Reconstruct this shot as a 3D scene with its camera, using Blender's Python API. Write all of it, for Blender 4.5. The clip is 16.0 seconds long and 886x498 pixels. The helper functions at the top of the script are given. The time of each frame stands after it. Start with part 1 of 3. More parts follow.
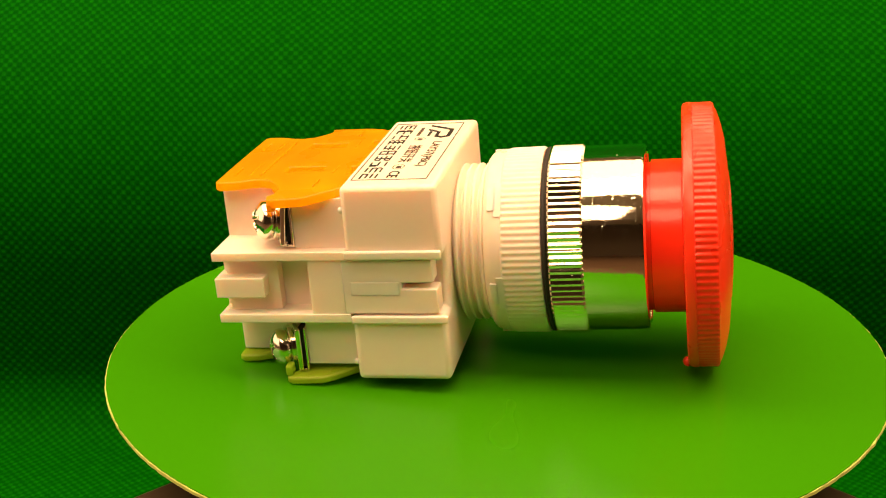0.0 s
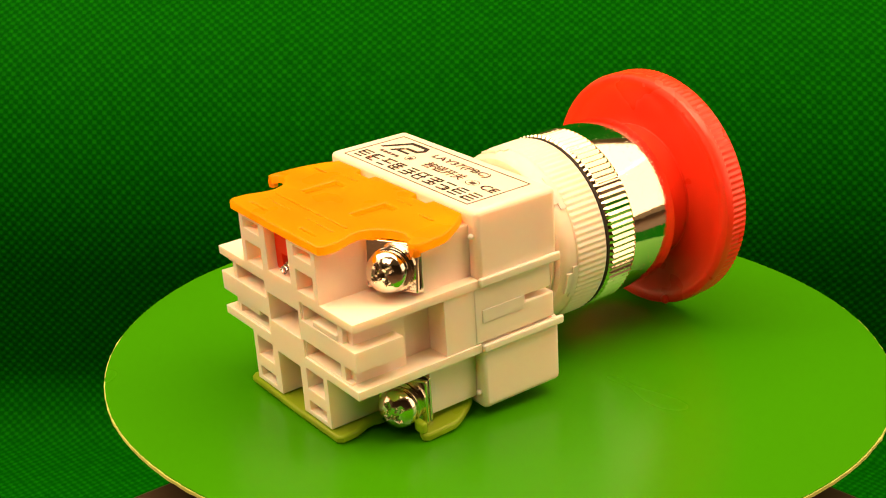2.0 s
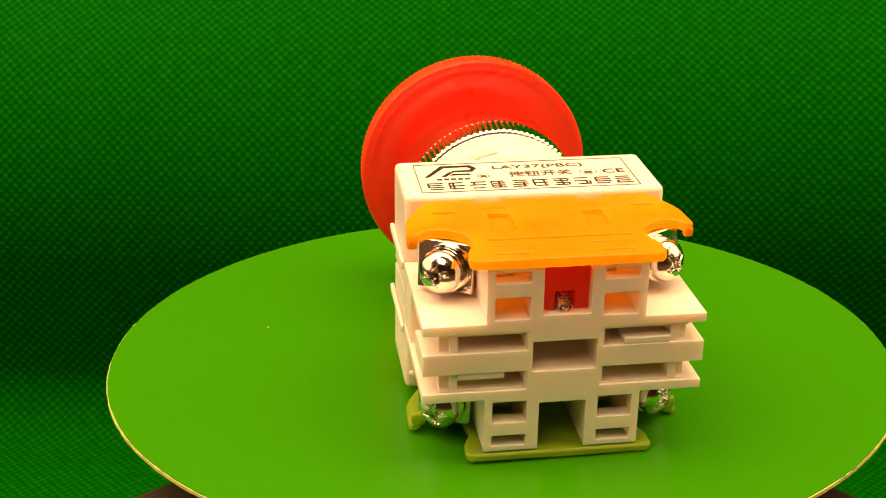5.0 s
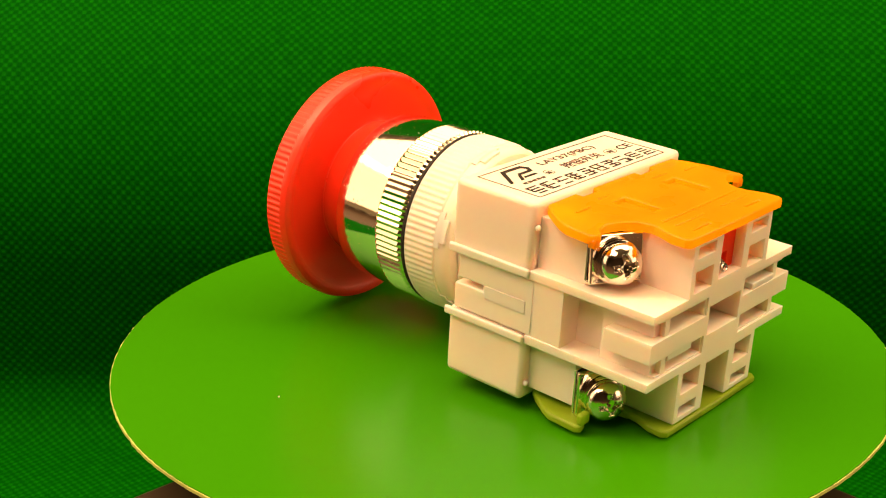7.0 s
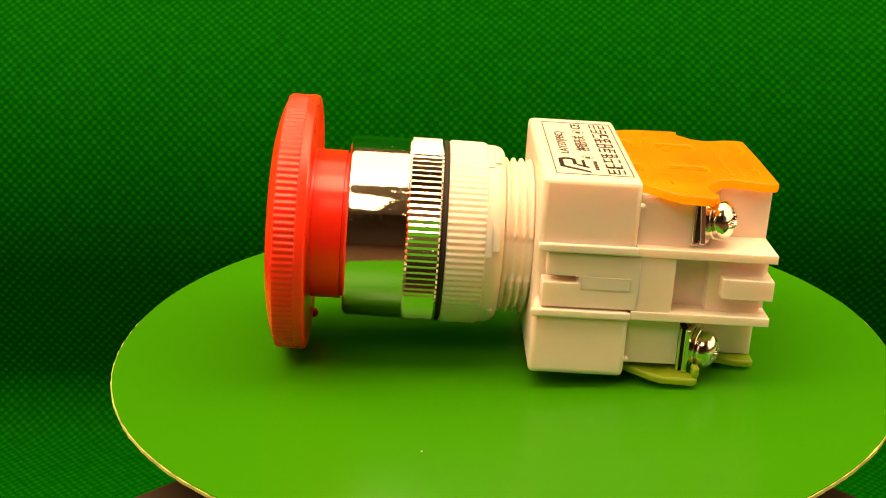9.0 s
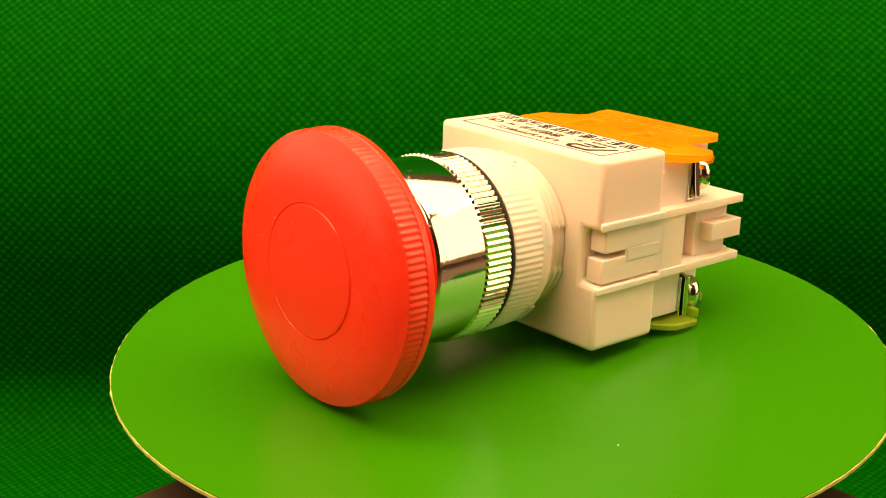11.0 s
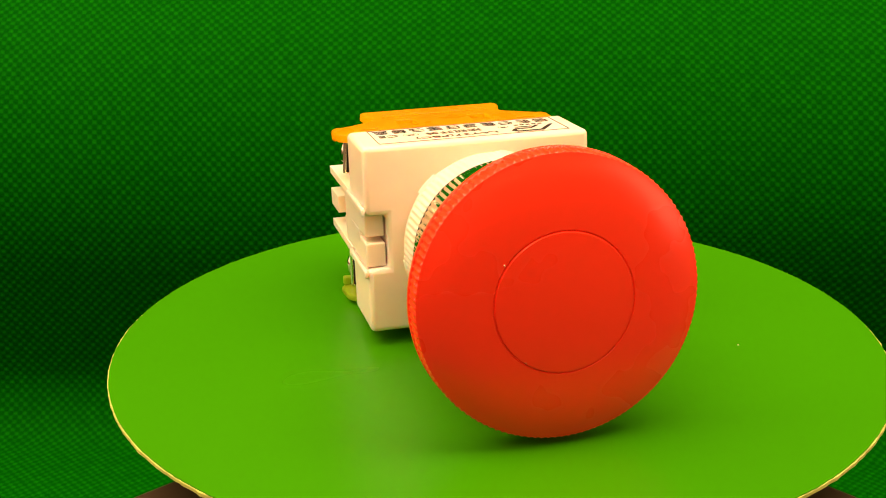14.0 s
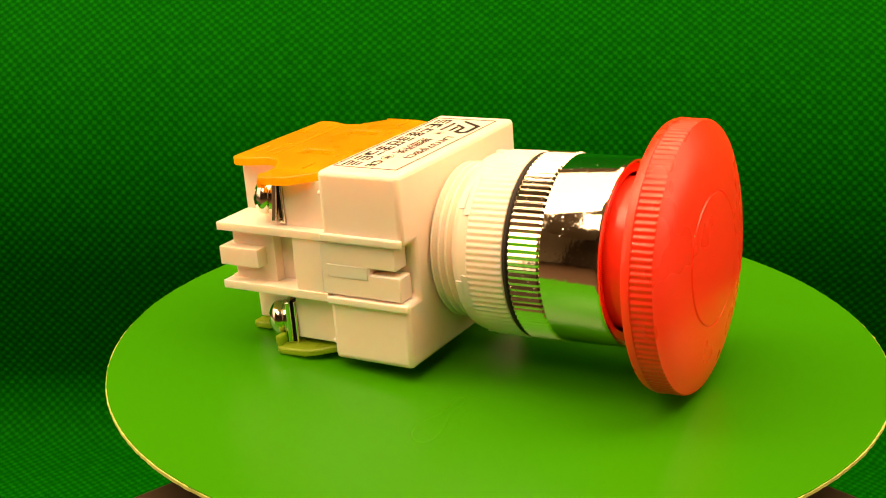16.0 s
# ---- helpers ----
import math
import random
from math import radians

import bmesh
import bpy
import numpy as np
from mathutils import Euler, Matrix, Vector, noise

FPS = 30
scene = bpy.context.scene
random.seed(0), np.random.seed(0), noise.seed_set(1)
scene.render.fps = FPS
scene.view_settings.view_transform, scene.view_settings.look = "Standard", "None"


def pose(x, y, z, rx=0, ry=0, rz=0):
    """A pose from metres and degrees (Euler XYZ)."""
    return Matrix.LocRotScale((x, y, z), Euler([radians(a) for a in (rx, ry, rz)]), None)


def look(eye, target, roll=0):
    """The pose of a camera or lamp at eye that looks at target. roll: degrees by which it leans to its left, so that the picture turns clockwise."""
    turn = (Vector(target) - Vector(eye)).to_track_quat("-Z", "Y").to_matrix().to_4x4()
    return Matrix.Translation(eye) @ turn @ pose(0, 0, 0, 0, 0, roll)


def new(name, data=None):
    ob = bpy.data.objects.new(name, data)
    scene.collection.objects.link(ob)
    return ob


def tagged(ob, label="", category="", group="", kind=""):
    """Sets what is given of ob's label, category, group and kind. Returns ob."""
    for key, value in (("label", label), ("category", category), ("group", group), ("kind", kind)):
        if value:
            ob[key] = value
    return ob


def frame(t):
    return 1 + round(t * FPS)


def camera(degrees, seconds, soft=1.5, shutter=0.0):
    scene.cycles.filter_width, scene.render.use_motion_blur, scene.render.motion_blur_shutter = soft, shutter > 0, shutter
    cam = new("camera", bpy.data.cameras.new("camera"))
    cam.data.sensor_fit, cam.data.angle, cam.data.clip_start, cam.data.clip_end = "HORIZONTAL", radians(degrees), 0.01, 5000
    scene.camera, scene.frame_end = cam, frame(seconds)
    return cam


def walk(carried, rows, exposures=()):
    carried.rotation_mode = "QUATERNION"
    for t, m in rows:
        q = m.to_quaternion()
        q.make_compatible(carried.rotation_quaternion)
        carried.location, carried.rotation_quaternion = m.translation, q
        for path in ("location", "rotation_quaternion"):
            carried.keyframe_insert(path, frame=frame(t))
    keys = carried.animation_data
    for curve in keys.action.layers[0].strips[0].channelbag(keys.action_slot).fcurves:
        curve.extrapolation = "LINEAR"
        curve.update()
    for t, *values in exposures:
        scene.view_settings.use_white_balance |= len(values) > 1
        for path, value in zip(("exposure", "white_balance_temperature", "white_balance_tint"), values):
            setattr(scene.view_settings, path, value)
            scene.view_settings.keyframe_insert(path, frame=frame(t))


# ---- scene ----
U = 0.00107          # metres per modelling unit
EYE = (0.0, -0.19253, 0.08588)
AIM = (EYE[0] - 0.04249, EYE[1] + 0.93955, EYE[2] - 0.33977)
cam = camera(37.92, 16.0, soft=1.1)
VIEW = look(EYE, AIM, -0.625)
walk(cam, [(0.0, VIEW), (16.0, VIEW)], exposures=[(0.0, 0.0), (9.0, 0.0), (11.5, 0.02), (13.0, 0.12), (16.0, 0.10)])

# ---- light ----
world = bpy.data.worlds.new("world")
scene.world = world
world.use_nodes = True
world.node_tree.nodes["Background"].inputs[0].default_value = (1.0, 0.72, 0.45, 1)
world.node_tree.nodes["Background"].inputs[1].default_value = 0.02


def area_lamp(name, eye, target, sx, sy, watts, colour):
    data = bpy.data.lights.new(name, "AREA")
    data.shape, data.size, data.size_y, data.energy, data.color = "RECTANGLE", sx, sy, watts, colour
    ob = new(name, data)
    ob.matrix_world = look(eye, target)
    return ob


WARM = (1.0, 0.67, 0.38)
area_lamp("ceiling_lamp", (-0.12, -0.08, 0.60), (-0.12, -0.08, 0), 1.25, 0.24, 9.4, WARM)
area_lamp("ceiling_panel", (-0.06, 0.22, 0.62), (-0.06, 0.22, 0), 1.50, 0.42, 6.4, WARM)
# Fill added to brighten the front faces; no lamp is known there.
area_lamp("front_lamp", (-0.30, -0.60, 0.80), (0, 0, 0.02), 0.60, 0.30, 4.0, WARM)
# Added glowing sheets that stand for the bright side walls mirrored in the chrome.
area_lamp("side_lamp", (-0.74, 0.02, 0.34), (0, 0.0, 0.20), 0.80, 0.62, 3.0, WARM)
area_lamp("side_lamp", (0.74, 0.0, 0.34), (0, 0.0, 0.20), 0.80, 0.62, 4.0, WARM)


# ---- materials ----
def material(name, colour, rough=0.5, metal=0.0, spec=0.5):
    m = bpy.data.materials.new(name)
    m.use_nodes = True
    b = m.node_tree.nodes["Principled BSDF"]
    b.inputs["Base Color"].default_value = (*colour, 1)
    b.inputs["Roughness"].default_value = rough
    b.inputs["Metallic"].default_value = metal
    b.inputs["Specular IOR Level"].default_value = spec
    return m, m.node_tree, b


def link(tree, a, out, b, inp):
    tree.links.new(a.outputs[out], b.inputs[inp])


def grain(m, tree, bsdf, colour, scale, spread, bump, big=400.0, rough=None):
    """Two scales of colour variation and a fine relief in object space."""
    n = tree.nodes
    co = n.new("ShaderNodeTexCoord")
    fine, wide = n.new("ShaderNodeTexNoise"), n.new("ShaderNodeTexNoise")
    fine.inputs["Scale"].default_value, wide.inputs["Scale"].default_value = scale, big
    fine.inputs["Detail"].default_value = 4
    for t in (fine, wide):
        link(tree, co, "Object", t, "Vector")
    mix = n.new("ShaderNodeMath")
    mix.operation = "MULTIPLY_ADD"
    link(tree, fine, 0, mix, 0)
    mix.inputs[1].default_value = 0.2
    link(tree, wide, 0, mix, 2)
    blend = n.new("ShaderNodeMixRGB")
    blend.inputs[1].default_value = (*[c * (1 - spread) for c in colour], 1)
    blend.inputs[2].default_value = (*[min(1, c * (1 + spread)) for c in colour], 1)
    link(tree, mix, 0, blend, 0)
    link(tree, blend, 0, bsdf, "Base Color")
    if bump:
        bp = n.new("ShaderNodeBump")
        bp.inputs["Strength"].default_value, bp.inputs["Distance"].default_value = bump, 0.0002
        link(tree, fine, 0, bp, "Height")
        link(tree, bp, 0, bsdf, "Normal")
    if rough:
        mr = n.new("ShaderNodeMapRange")
        mr.inputs["To Min"].default_value, mr.inputs["To Max"].default_value = rough
        link(tree, wide, 0, mr, "Value")
        link(tree, mr, 0, bsdf, "Roughness")
    return m


def plastic(name, colour, rough, spread=0.04, bump=0.06, scale=900.0, sss=0.0, radius=(1, 0.6, 0.4)):
    m, t, b = material(name, colour, rough)
    grain(m, t, b, colour, scale, spread, bump, 120.0, (rough - 0.02, rough + 0.04))
    if sss:
        b.inputs["Subsurface Weight"].default_value = sss
        b.inputs["Subsurface Radius"].default_value = radius
        b.inputs["Subsurface Scale"].default_value = 0.003
    return m


WHITE = plastic("white_plastic", (0.90, 0.745, 0.63), 0.34, sss=0.6)
RED = plastic("red_plastic", (0.90, 0.040, 0.012), 0.20, 0.05, sss=0.2, radius=(1, 0.08, 0.03))
RED_CAP = plastic("red_cap_plastic", (1.0, 0.042, 0.012), 0.27, 0.05, 0.05, sss=0.3, radius=(1, 0.10, 0.04))
RED_CAP.node_tree.nodes["Principled BSDF"].inputs["Specular IOR Level"].default_value = 0.48
# Rubber of the gasket; also the black that stands for shade in the slots.
BLACK = plastic("black_rubber_and_slot_shade", (0.016, 0.010, 0.007), 0.75)
LINT = plastic("pale_lint", (0.75, 0.72, 0.5), 0.8)
INK = plastic("grey_ink", (0.03, 0.022, 0.02), 0.6, bump=0.0)
RULE = plastic("faded_ink", (0.09, 0.06, 0.05), 0.8, bump=0.0)
for ink in (INK, RULE):
    ink.node_tree.nodes["Principled BSDF"].inputs["Specular IOR Level"].default_value = 0.08


def translucent(name, colour, part):
    m, t, b = material(name, colour, 0.32)
    grain(m, t, b, colour, 500.0, 0.16, 0.12, 130.0, (0.2, 0.4))
    tr, mx = t.nodes.new("ShaderNodeBsdfTranslucent"), t.nodes.new("ShaderNodeMixShader")
    tr.inputs[0].default_value = (colour[0], min(1.0, colour[1] * 1.15), colour[2] * 2, 1)
    mx.inputs[0].default_value = part
    out = t.nodes["Material Output"]
    link(t, b, 0, mx, 1)
    link(t, tr, 0, mx, 2)
    link(t, mx, 0, out, 0)
    return m


PLUNGER = translucent("red_translucent_plastic", (1.0, 0.06, 0.012), 0.4)
ORANGE = translucent("orange_translucent_plastic", (1.0, 0.52, 0.008), 0.70)
LIME = translucent("lime_translucent_plastic", (0.44, 0.58, 0.03), 0.6)


def metal(name, colour, rough, spread=0.05):
    m, t, b = material(name, colour, rough, 1.0)
    n = t.nodes
    co, no, ra = n.new("ShaderNodeTexCoord"), n.new("ShaderNodeTexNoise"), n.new("ShaderNodeMapRange")
    no.inputs["Scale"].default_value, no.inputs["Detail"].default_value = 1800.0, 5
    link(t, co, "Object", no, "Vector")
    ra.inputs["From Min"].default_value, ra.inputs["From Max"].default_value = 0.5, 0.8
    ra.inputs["To Min"].default_value, ra.inputs["To Max"].default_value = rough, rough + 0.16
    link(t, no, 0, ra, "Value")
    link(t, ra, 0, b, "Roughness")
    bp = n.new("ShaderNodeBump")
    bp.inputs["Strength"].default_value, bp.inputs["Distance"].default_value = spread, 0.0002
    link(t, no, 0, bp, "Height")
    link(t, bp, 0, b, "Normal")
    return m


def specked(m, size, share):
    """Sparse tiny pimples in the plating, on top of its fine relief."""
    t = m.node_tree
    n = t.nodes
    b = n["Principled BSDF"]
    below = b.inputs["Normal"].links[0].from_node
    co, vo, pick, dot, both, bp = (n.new("ShaderNode" + k) for k in ("TexCoord", "TexVoronoi", "Math", "MapRange", "Math", "Bump"))
    vo.inputs["Scale"].default_value = size
    link(t, co, "Object", vo, "Vector")
    pick.operation, both.operation = "GREATER_THAN", "MULTIPLY"
    pick.inputs[1].default_value = 1 - share
    link(t, vo, "Color", pick, 0)
    dot.inputs["From Min"].default_value, dot.inputs["From Max"].default_value = 0.30, 0.05
    link(t, vo, "Distance", dot, "Value")
    link(t, pick, 0, both, 0)
    link(t, dot, 0, both, 1)
    bp.inputs["Strength"].default_value, bp.inputs["Distance"].default_value = 0.15, 0.0003
    link(t, both, 0, bp, "Height")
    link(t, below, 0, bp, "Normal")
    link(t, bp, 0, b, "Normal")
    return m


CHROME = specked(metal("bright_chrome", (0.93, 0.86, 0.71), 0.05, 0.045), 2100.0, 0.2)
NICKEL = metal("nickel_plated_steel", (0.82, 0.77, 0.68), 0.07, 0.14)
STEEL = metal("spring_steel", (0.62, 0.58, 0.52), 0.22, 0.1)

# glossy green card on top of the plate
GREEN_TOP, gt, gb = material("green_coated_card", (0.034, 0.208, 0.0), 0.26, 0.0, 0.2)
grain(GREEN_TOP, gt, gb, (0.034, 0.208, 0.0), 260.0, 0.05, 0.03, 14.0, (0.24, 0.29))
CARD, ct, cb_ = material("raw_cardboard", (0.48, 0.52, 0.12), 0.9)
grain(CARD, ct, cb_, (0.48, 0.52, 0.12), 900.0, 0.35, 0.5, 300.0)
BROWN, bt, bb = material("dark_brown_board", (0.055, 0.026, 0.010), 0.6)
grain(BROWN, bt, bb, (0.055, 0.026, 0.010), 300.0, 0.3, 0.3, 40.0)
# Wall colour kept dark to stand for the dim room behind the camera.
SHADED_WALL, dt, db = material("room_shade_paint", (0.10, 0.07, 0.045), 0.9)
grain(SHADED_WALL, dt, db, (0.10, 0.07, 0.045), 60.0, 0.15, 0.1, 3.0)
CEIL, kt, kb = material("cream_ceiling_paint", (0.62, 0.52, 0.38), 0.9)
grain(CEIL, kt, kb, (0.62, 0.52, 0.38), 60.0, 0.06, 0.1, 3.0)


def fabric():
    """Non-woven green cloth with a diagonal lattice of pressed dots."""
    col = (0.001, 0.12, 0.002)
    m, t, b = material("green_nonwoven_cloth", col, 0.7, 0.0, 0.01)
    n = t.nodes
    uv, sep = n.new("ShaderNodeTexCoord"), n.new("ShaderNodeSeparateXYZ")
    wob = n.new("ShaderNodeTexNoise")
    wob.inputs["Scale"].default_value = 300.0
    add = n.new("ShaderNodeMixRGB")
    add.blend_type, add.inputs[0].default_value = "ADD", 0.00035
    link(t, uv, "UV", wob, "Vector")
    link(t, uv, "UV", add, 1)
    link(t, wob, 1, add, 2)
    link(t, add, 0, sep, 0)
    waves = []
    for i in (0, 1):
        mul, sn = n.new("ShaderNodeMath"), n.new("ShaderNodeMath")
        mul.operation, sn.operation = "MULTIPLY", "SINE"
        mul.inputs[1].default_value = 2 * math.pi / (0.00235, 0.0024)[i]
        link(t, sep, i, mul, 0)
        link(t, mul, 0, sn, 0)
        waves.append(sn)
    pr = n.new("ShaderNodeMath")
    pr.operation = "MULTIPLY"
    link(t, waves[0], 0, pr, 0)
    link(t, waves[1], 0, pr, 1)
    height = n.new("ShaderNodeMapRange")
    height.interpolation_type = "SMOOTHSTEP"
    height.inputs["From Min"].default_value, height.inputs["From Max"].default_value = -0.55, 0.95
    link(t, pr, 0, height, "Value")
    fib = n.new("ShaderNodeTexNoise")
    fib.inputs["Scale"].default_value, fib.inputs["Detail"].default_value = 2600.0, 5
    link(t, uv, "UV", fib, "Vector")
    tot = n.new("ShaderNodeMath")
    tot.operation = "MULTIPLY_ADD"
    link(t, fib, 0, tot, 0)
    tot.inputs[1].default_value = 0.35
    link(t, height, 0, tot, 2)
    bp = n.new("ShaderNodeBump")
    bp.inputs["Strength"].default_value, bp.inputs["Distance"].default_value = 0.5, 0.0003
    link(t, tot, 0, bp, "Height")
    link(t, bp, 0, b, "Normal")
    # Irregular glints on the dots, put into the colour as uneven brightness.
    glint = n.new("ShaderNodeTexNoise")
    glint.inputs["Scale"].default_value, glint.inputs["Detail"].default_value = 330.0, 2
    link(t, uv, "UV", glint, "Vector")
    lift, uneven = n.new("ShaderNodeMapRange"), n.new("ShaderNodeMath")
    lift.inputs["From Min"].default_value, lift.inputs["From Max"].default_value = 0.3, 0.7
    lift.inputs["To Min"].default_value, lift.inputs["To Max"].default_value = 0.45, 1.0
    link(t, glint, 0, lift, "Value")
    uneven.operation = "MULTIPLY"
    link(t, tot, 0, uneven, 0)
    link(t, lift, 0, uneven, 1)
    ramp = n.new("ShaderNodeValToRGB")
    ramp.color_ramp.elements[0].color = (0.0, 0.052, 0.0, 1)
    ramp.color_ramp.elements[1].color = (0.002, 0.110, 0.0, 1)
    link(t, uneven, 0, ramp, 0)
    link(t, ramp, 0, b, "Base Color")
    return m


CLOTH = fabric()


# ---- mesh tools ----
def part(name, bm, mat, parent=None, label="", smooth=40.0, bevel=0.0, segs=2):
    bmesh.ops.recalc_face_normals(bm, faces=bm.faces)
    me = bpy.data.meshes.new(name)
    bm.to_mesh(me)
    bm.free()
    me.materials.append(mat)
    if smooth:
        me.shade_smooth()
        me.set_sharp_from_angle(angle=radians(smooth))
    ob = new(name, me)
    if bevel:
        bv = ob.modifiers.new("bevel", "BEVEL")
        bv.width, bv.segments, bv.limit_method, bv.angle_limit = bevel * U, segs, "ANGLE", radians(50)
        bv.harden_normals = False
    if parent:
        ob.parent = parent
    if label:
        tagged(ob, label)
    return ob


def cells(add, cut=()):
    """A solid made of boxes (x0, x1, y0, y1, z0, z1) in units, less the cut boxes; only its outside faces are kept."""
    cuts = [sorted({round(b[2 * a + k], 4) for b in (*add, *cut) for k in (0, 1)}) for a in range(3)]
    nx, ny, nz = (len(c) - 1 for c in cuts)
    mids = [[(c[i] + c[i + 1]) / 2 for i in range(len(c) - 1)] for c in cuts]
    gx, gy, gz = np.meshgrid(*[np.array(m) for m in mids], indexing="ij")
    full = np.zeros((nx + 2, ny + 2, nz + 2), bool)
    core = full[1:-1, 1:-1, 1:-1]
    for boxes, value in ((add, True), (cut, False)):
        for b in boxes:
            core[(gx > b[0]) & (gx < b[1]) & (gy > b[2]) & (gy < b[3]) & (gz > b[4]) & (gz < b[5])] = value
    bm, made = bmesh.new(), {}

    def vert(i, j, k):
        if (i, j, k) not in made:
            made[i, j, k] = bm.verts.new((cuts[0][i] * U, cuts[1][j] * U, cuts[2][k] * U))
        return made[i, j, k]

    for i in range(nx):
        for j in range(ny):
            for k in range(nz):
                if not full[i + 1, j + 1, k + 1]:
                    continue
                for a in range(3):
                    for s in (0, 1):
                        q = [i + 1, j + 1, k + 1]
                        q[a] += 2 * s - 1
                        if full[tuple(q)]:
                            continue
                        o, (b, c) = [i, j, k], [e for e in range(3) if e != a]
                        o[a] += s
                        ring = []
                        for db_, dc in ((0, 0), (1, 0), (1, 1), (0, 1)):
                            p = list(o)
                            p[b] += db_
                            p[c] += dc
                            ring.append(vert(*p))
                        bm.faces.new(ring)
    bmesh.ops.recalc_face_normals(bm, faces=bm.faces)
    bmesh.ops.dissolve_limit(bm, angle_limit=radians(1), use_dissolve_boundaries=False, verts=bm.verts[:], edges=bm.edges[:])
    return bm


def revolve(profile, segs, z0=0.0, ridge=None):
    """Turns (x, r) points about the x axis through height z0. ridge(i, a): change of radius at profile point i and step a."""
    bm = bmesh.new()
    rings = []
    for i, (x, r) in enumerate(profile):
        if r < 1e-6:
            rings.append([bm.verts.new((x * U, 0, z0 * U))])
            continue
        ring = []
        for a in range(segs):
            rr = r + (ridge(i, a) if ridge else 0)
            w = 2 * math.pi * a / segs
            ring.append(bm.verts.new((x * U, rr * U * math.sin(w), (z0 + rr * math.cos(w)) * U)))
        rings.append(ring)
    for p, q in zip(rings, rings[1:]):
        for a in range(segs):
            b = (a + 1) % segs
            if len(p) == 1 and len(q) > 1:
                bm.faces.new((p[0], q[a], q[b]))
            elif len(q) == 1 and len(p) > 1:
                bm.faces.new((p[a], q[0], p[b]))
            elif len(p) > 1:
                bm.faces.new((p[a], q[a], q[b], p[b]))
    for ring in (rings[0], rings[-1]):
        if len(ring) > 2:
            bm.faces.new(ring)
    return bm


def slab(outline, z0, z1, sag=None):
    """An extruded outline [(x, y)] in units; sag(x, y) lowers it."""
    bm = bmesh.new()
    low = [bm.verts.new((x * U, y * U, (z0 - (sag(x, y) if sag else 0)) * U)) for x, y in outline]
    top = [bm.verts.new((x * U, y * U, (z1 - (sag(x, y) if sag else 0)) * U)) for x, y in outline]
    n = len(outline)
    bm.faces.new(low)
    bm.faces.new(top)
    for i in range(n):
        bm.faces.new((low[i], low[(i + 1) % n], top[(i + 1) % n], top[i]))
    return bm


def pierced(outline, holes, z0, z1, sag):
    """An extruded outline with rectangular openings (x0, x1, y0, y1)."""
    bm = bmesh.new()
    for loop in [outline] + [[(h[0], h[2]), (h[1], h[2]), (h[1], h[3]), (h[0], h[3])] for h in holes]:
        vs = [bm.verts.new((x * U, y * U, z1 * U)) for x, y in loop]
        for i in range(len(vs)):
            bm.edges.new((vs[i], vs[(i + 1) % len(vs)]))
    bmesh.ops.triangle_fill(bm, use_beauty=True, use_dissolve=False, edges=bm.edges[:])
    made = bmesh.ops.extrude_face_region(bm, geom=bm.faces[:])["geom"]
    for v in made:
        if isinstance(v, bmesh.types.BMVert):
            v.co.z = z0 * U
    for v in bm.verts:
        v.co.z -= sag(v.co.x / U, v.co.y / U) * U
    return bm


def box(bm, x0, x1, y0, y1, z0, z1):
    v = [bm.verts.new((x * U, y * U, z * U)) for x in (x0, x1) for y in (y0, y1) for z in (z0, z1)]
    for f in ((0, 1, 3, 2), (4, 6, 7, 5), (0, 4, 5, 1), (2, 3, 7, 6), (0, 2, 6, 4), (1, 5, 7, 3)):
        bm.faces.new([v[i] for i in f])


# ---- the setting ----
def make_backdrop():
    """One sheet of cloth: it lies flat, sweeps up behind the plate in a soft cove and hangs in shallow waves."""
    prof = []
    floor_z, bend_y, rad = -0.072, 0.090, 0.016
    for i in range(24):
        prof.append((-0.10 + (bend_y + 0.10) * i / 24, floor_z))
    for i in range(25):
        w = (math.pi / 2) * i / 24
        prof.append((bend_y + rad * math.sin(w), floor_z + rad * (1 - math.cos(w))))
    y1, z1 = prof[-1]
    for i in range(1, 62):
        lean = -0.12 + 1.0 * min(1.0, max(0.0, (i - 5) / 10)) - 0.60 * min(1.0, max(0.0, (i - 22) / 10))
        y1, z1 = y1 + 0.0066 * math.sin(lean), z1 + 0.0066 * math.cos(lean)
        prof.append((y1, z1))
    run = [0.0]
    for p, q in zip(prof, prof[1:]):
        run.append(run[-1] + math.hypot(q[0] - p[0], q[1] - p[1]))
    bm = bmesh.new()
    uvs = bm.loops.layers.uv.new("UVMap")
    nx, grid = 80, []
    for j, (y, z) in enumerate(prof):
        row = []
        for i in range(nx + 1):
            x = -0.34 + 0.68 * i / nx
            soft = min(1.0, max(0.0, (j - 24) / 16))
            dy = soft * (0.004 * math.sin(x * 17 + 0.6) + 0.003 * math.sin(x * 39 + z * 9) + 0.002 * noise.noise((x * 14, y * 14, z * 14)))
            dz = (1 - soft) * 0.0012 * noise.noise((x * 18, y * 18, 3.1))
            row.append((bm.verts.new((x, y + dy, z + dz)), (x, run[j])))
        grid.append(row)
    for a, b in zip(grid, grid[1:]):
        for i in range(nx):
            quad = (a[i], a[i + 1], b[i + 1], b[i])
            f = bm.faces.new([q[0] for q in quad])
            for lo, q in zip(f.loops, quad):
                lo[uvs].uv = q[1]
    ob = part("backdrop", bm, CLOTH, smooth=180)
    tagged(ob, "green dotted non-woven cloth swept up behind the plate", "backdrop", kind="structure")


